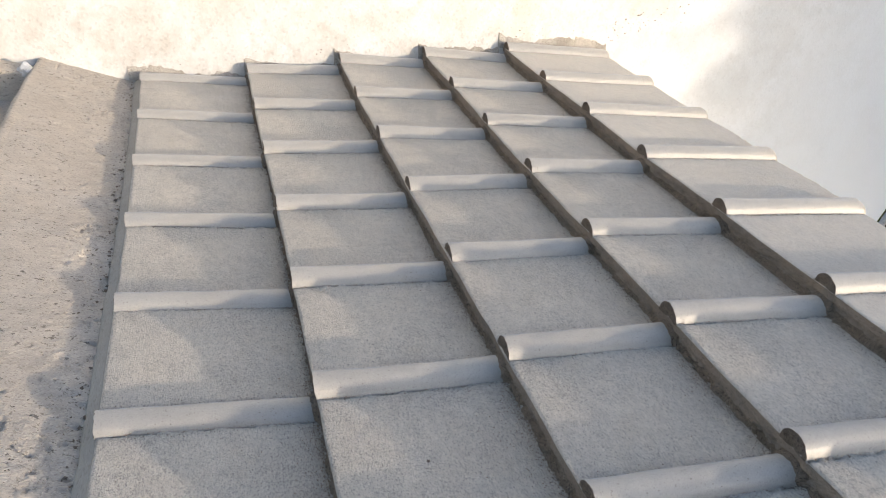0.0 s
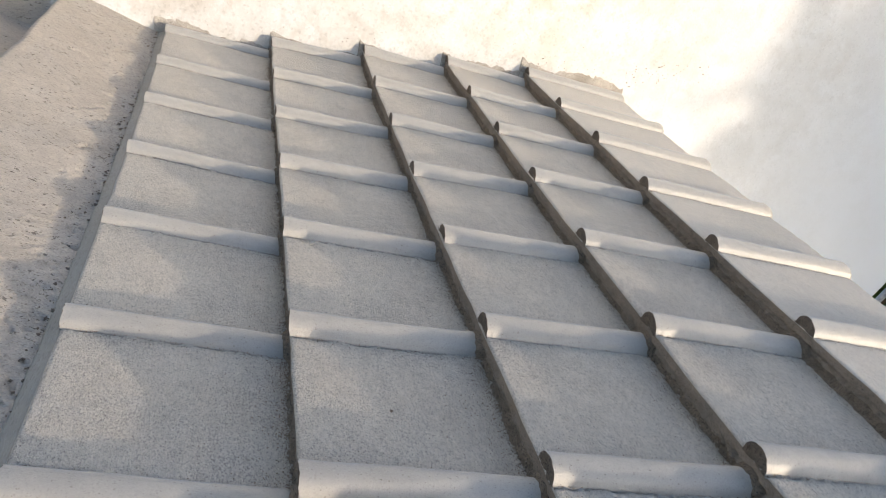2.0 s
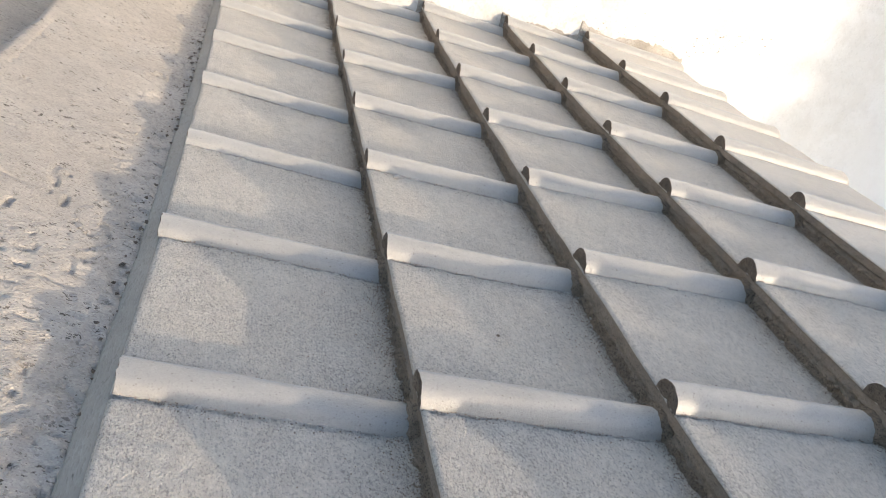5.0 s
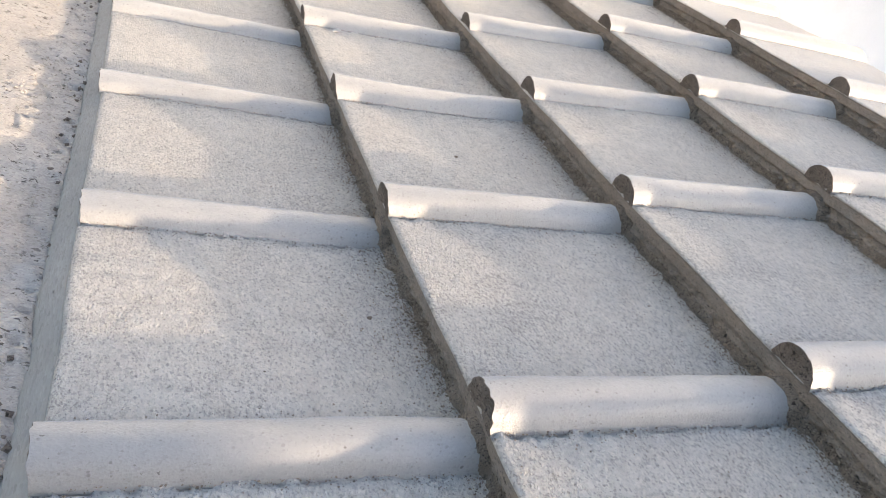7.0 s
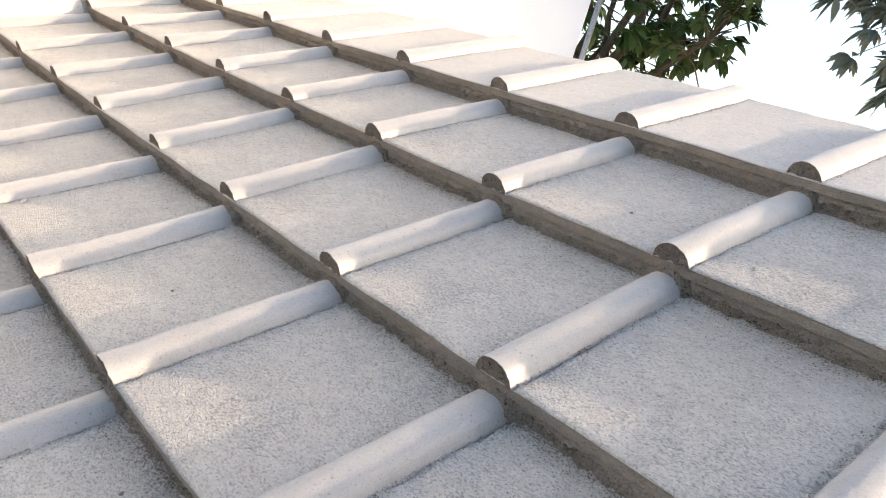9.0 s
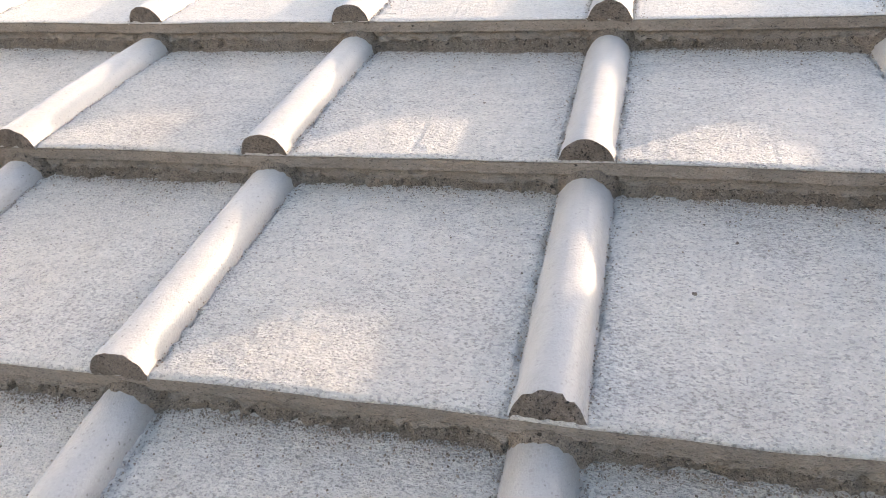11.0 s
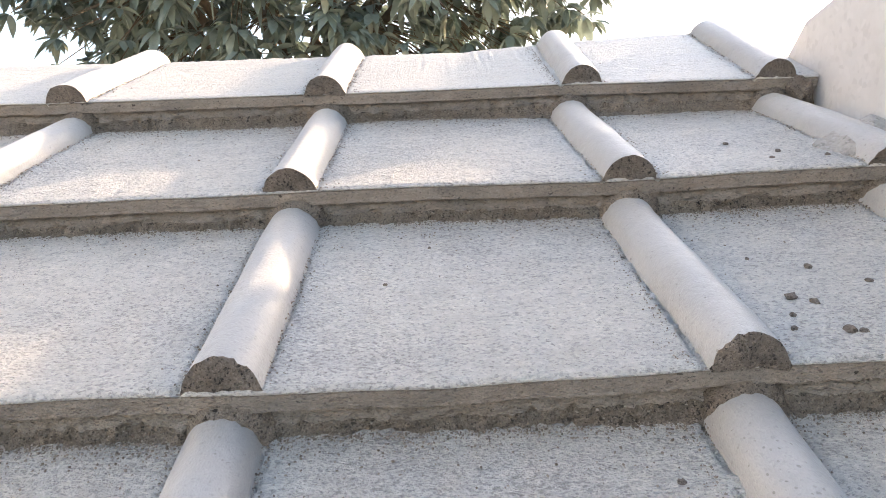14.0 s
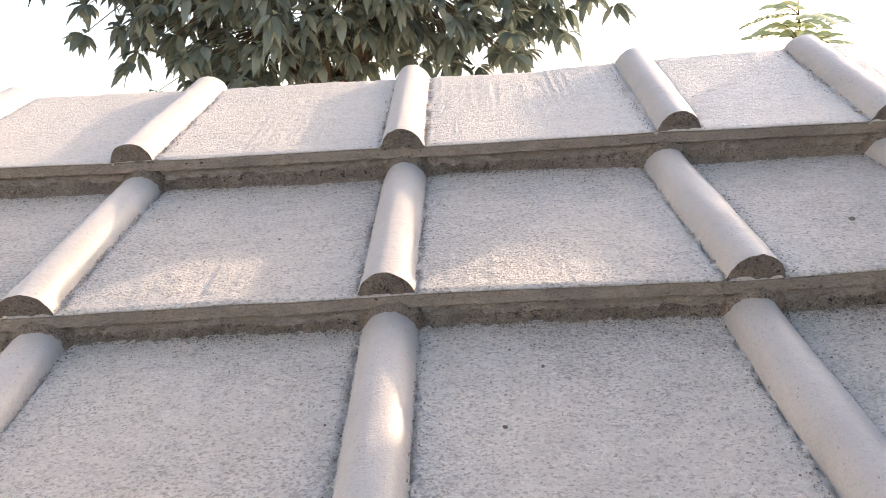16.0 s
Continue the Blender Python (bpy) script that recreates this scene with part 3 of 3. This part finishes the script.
for n, (x, y, mm) in enumerate(CRUMBS):
    k = min(int(y / DEPTH), COURSES - 1)
    lump("mortar_crumb", (x, y, float(panel_z(x, y, k)) + mm * 0.0001), (mm * 0.7e-3, mm * 0.6e-3, mm * 0.35e-3), M_END,
         "small dark crumb of mortar on the sandy cement", "crumb", n, "crumbs on the roof")


# ---- trees ----
def leaf_material(name, a, b_, dry):
    m, nt, b = material(name, 0.45)
    geo = nt.nodes.new("ShaderNodeNewGeometry")
    col = ramp(nt, geo.outputs["Random Per Island"], [(0.0, a), (0.6, b_), (0.93, b_), (1.0, dry)])
    vein = noise_tex(nt, coords(nt), 30, 3, 0.6)
    col = mix(nt, col, a, ramp(nt, vein, [(0.45, (0, 0, 0)), (0.8, (0.5, 0.5, 0.5))]))
    nt.links.new(col, b.inputs["Base Color"])
    b.inputs["Specular IOR Level"].default_value = 0.5
    # some daylight passes through a leaf
    glow, both = nt.nodes.new("ShaderNodeBsdfTranslucent"), nt.nodes.new("ShaderNodeMixShader")
    nt.links.new(col, glow.inputs["Color"])
    both.inputs[0].default_value = 0.3
    nt.links.new(b.outputs[0], both.inputs[1])
    nt.links.new(glow.outputs[0], both.inputs[2])
    nt.links.new(both.outputs[0], nt.nodes["Material Output"].inputs["Surface"])
    return m


M_LEAF = leaf_material("dark_leaf", (0.12, 0.165, 0.14), (0.235, 0.29, 0.255), (0.31, 0.32, 0.24))
M_LEAF_ROUND = leaf_material("broad_leaf", (0.04, 0.08, 0.02), (0.10, 0.16, 0.05), (0.2, 0.22, 0.08))
M_LEAF_PALE = leaf_material("pale_leaf", (0.32, 0.40, 0.22), (0.42, 0.49, 0.29), (0.5, 0.48, 0.28))
M_BARK = cement("bark", (0.16, 0.125, 0.09), (0.10, 0.08, 0.06), (0.04, 0.03, 0.025), 40, 1.0, 6.0, (1, 1, 0.3))


def leaf_points(at, way, up, length, width, droop):
    """A pointed leaf, folded along its rib: ten points, eight faces' worth of outline."""
    side = way.cross(up).normalized()
    pts = []
    for s, w in ((0.0, 0.05), (0.25, 0.75), (0.5, 1.0), (0.75, 0.7), (1.0, 0.03)):
        mid = at + way * (length * s) - Vector((0, 0, 1)) * (droop * length * s * s)
        fold = up * (0.18 * width * w)
        pts += [mid + side * (width * w * 0.5) + fold, mid, mid - side * (width * w * 0.5) + fold]
    return pts


def leaf_mesh(name, leaves, mat, parent):
    verts, faces = [], []
    for pts in leaves:
        n = len(verts)
        verts += [tuple(p) for p in pts]
        for r in range(4):
            a = n + 3 * r
            faces += [(a, a + 1, a + 4, a + 3), (a + 1, a + 2, a + 5, a + 4)]
    me = bpy.data.meshes.new(name)
    me.from_pydata(verts, [], faces)
    me.materials.append(mat)
    me.polygons.foreach_set("use_smooth", np.full(len(faces), True))
    ob = new(name, me)
    ob.parent = parent
    return tagged(ob, kind="stuff")


def tube(bm, points, r0, r1, sides=7):
    rings = []
    for n, p in enumerate(points):
        ahead = (points[min(n + 1, len(points) - 1)] - points[max(n - 1, 0)]).normalized()
        a = ahead.orthogonal().normalized()
        c = ahead.cross(a)
        r = r0 + (r1 - r0) * n / (len(points) - 1)
        rings.append([bm.verts.new(p + (a * math.cos(q) + c * math.sin(q)) * r) for q in (2 * math.pi * s / sides for s in range(sides))])
    for u, v in zip(rings, rings[1:]):
        for s in range(sides):
            bm.faces.new((u[s], u[(s + 1) % sides], v[(s + 1) % sides], v[s]))


def bent(rng, a, b, n, sway):
    pts = [a.lerp(b, s / n) for s in range(n + 1)]
    for p in pts[1:-1]:
        p += Vector((rng.uniform(-1, 1), rng.uniform(-1, 1), rng.uniform(-0.6, 0.6))) * sway
    return pts


def tree(name, label, foot, middle, radii, clusters, per, length, width, droop, mat, seed, limbs=9, bough=None):
    rng = random.Random(seed)
    root = tagged(new(name), label, "tree")
    root.matrix_world = Matrix.Translation(foot)
    mid = Vector(middle) - Vector(foot)
    rad = Vector(radii)
    fork = Vector((mid.x * 0.5, mid.y * 0.5, mid.z - rad.z * 0.9))
    bm = bmesh.new()
    tube(bm, bent(rng, Vector((0, 0, -0.1)), fork, 6, 0.05), 0.17, 0.10, 10)
    part("trunk", bm, M_BARK, root, "rough brown trunk", True)
    tips = []
    for n in range(limbs):
        q = 2 * math.pi * (n + rng.random() * 0.6) / limbs
        end = mid + Vector((math.cos(q) * rad.x * 0.7, math.sin(q) * rad.y * 0.7, rad.z * rng.uniform(-0.35, 0.7)))
        bm = bmesh.new()
        line = bent(rng, fork, end, 6, 0.08)
        tube(bm, line, 0.055, 0.015)
        part("limb", bm, M_BARK, root, "", True)
        tips += line[2:]
    if bough:
        for n in range(4):
            end = Vector(bough[0]) - Vector(foot) + Vector((rng.uniform(-0.6, 0.6) * bough[1][0], rng.uniform(-0.5, 0.5), rng.uniform(-0.2, 0.5)))
            bm = bmesh.new()
            line = bent(rng, fork, end, 7, 0.08)
            tube(bm, line, 0.06, 0.015)
            part("limb", bm, M_BARK, root, "", True)
            tips += line[4:]
    leaves, twigs = [], bmesh.new()
    for n in range(clusters):
        while True:
            d = Vector((rng.uniform(-1, 1), rng.uniform(-1, 1), rng.uniform(-1, 1)))
            if 0.25 < d.length < 1.0:
                break
        d = d * (0.72 + 0.28 * noise.noise(d * 2.3 + Vector((seed, 0, 0))) + 0.2 * rng.random()) / max(d.length, 0.55)
        at = mid + Vector(c * r for c, r in zip(d, rad))
        if bough and n % 4 == 0:
            at = Vector(bough[0]) - Vector(foot) + Vector(c * r for c, r in zip(d, bough[1]))
        near = min(tips, key=lambda p: (p - at).length)
        tube(twigs, bent(rng, near, at, 3, 0.04), 0.009, 0.003, 4)
        out = (at - near).normalized() if (at - near).length > 0.01 else Vector((0, 0, 1))
        for _ in range(rng.randint(per - 3, per + 3)):
            way = (out * 0.5 + Vector((rng.uniform(-1, 1), rng.uniform(-1, 1), rng.uniform(-0.75, 0.55)))).normalized()
            up = (Vector((0, 0, 1)) + 0.5 * Vector((rng.uniform(-1, 1), rng.uniform(-1, 1), rng.uniform(-1, 1)))).normalized()
            f = rng.uniform(0.65, 1.15)
            leaves.append(leaf_points(at + way * 0.015, way, up, length * f, width * f, droop * rng.uniform(0.3, 1.4)))
    tagged(part("twig_mass", twigs, M_BARK, root), kind="stuff")
    leaf_mesh("crown", leaves, mat, root)
    return root


tree("mango_tree", "dense dark green mango tree with drooping narrow leaves", (2.6, 7.0, 0), (2.62, 6.6, 6.1), (2.85, 1.6, 2.15), 2050, 11, 0.165, 0.072, 0.4, M_LEAF, 3, 11)
tree("broadleaf_tree", "leafy green tree with broad leaves beyond the wall", (-1.2, 5.6, 0), (-0.9, 5.3, 5.0), (1.3, 1.1, 1.5), 520, 11, 0.13, 0.075, 0.35, M_LEAF_ROUND, 8)


def feather_tree(name, foot, top, fronds, seed):
    """A thin young tree with sparse fronds of small paired leaflets."""
    rng = random.Random(seed)
    root = tagged(new(name), "thin young tree with sparse pale feathery leaves", "tree", "young trees behind the roof")
    root.matrix_world = Matrix.Translation(foot)
    t = Vector(top) - Vector(foot)
    bm = bmesh.new()
    stem = bent(rng, Vector((0, 0, -0.1)), t, 8, 0.04)
    tube(bm, stem, 0.02, 0.004)
    part("trunk", bm, M_BARK, root, "", True)
    leaves, twigs = [], bmesh.new()
    for n in range(fronds):
        s = rng.uniform(0.80, 1.0)
        at = Vector((0, 0, 0)).lerp(t, s)
        q = rng.uniform(0, 6.28)
        way = Vector((math.cos(q), math.sin(q), rng.uniform(0.1, 0.9))).normalized()
        size = rng.uniform(0.2, 0.36)
        line = [at + way * (size * f) - Vector((0, 0, 0.35 * size * f * f)) for f in (0, 0.25, 0.5, 0.75, 1.0)]
        tube(twigs, line, 0.004, 0.0015, 4)
        side = way.cross(Vector((0, 0, 1))).normalized()
        for j in range(9):
            f = 0.15 + 0.85 * j / 8
            p = at + way * (size * f) - Vector((0, 0, 0.35 * size * f * f))
            for sg in (-1, 1):
                w2 = (side * sg + way * 0.5).normalized()
                leaves.append(leaf_points(p, w2, Vector((rng.uniform(-1, 1), -0.8, 1)).normalized(), rng.uniform(0.07, 0.10), 0.034, 0.3))
    tagged(part("twig_mass", twigs, M_BARK, root), kind="stuff")
    leaf_mesh("crown", leaves, M_LEAF_PALE, root)
    return root


feather_tree("young_tree", (5.68, 4.6, 0), (5.5, 4.35, 4.4), 15, 4)
feather_tree("young_tree", (6.7, 4.9, 0), (6.55, 4.7, 4.5), 14, 6)
bm = bmesh.new()
tube(bm, [Vector((-0.45, 4.55, -0.1)), Vector((-0.45, 4.55, 3.0)), Vector((-0.45, 4.55, 6.2))], 0.022, 0.022, 12)
M_PIPE = cement("galvanised_pipe", (0.45, 0.46, 0.47), (0.36, 0.37, 0.38), (0.25, 0.24, 0.23), 40, 0.1, 5.0)
tagged(part("metal_pole", bm, M_PIPE, None, "", True), "thin grey upright metal pole behind the wall", "pole")

# ---- ground ----
xs = np.linspace(-1, 1, 90)
g = np.sign(xs) * np.abs(xs) ** 3 * 600
X, Y = np.meshgrid(g, g)
tagged(sheet("ground", X, Y, 0.05 * vnoise(X, Y, 0.3, 9) - 0.05, [M_GROUND]), "dry brown earth round the house", "ground", kind="structure")
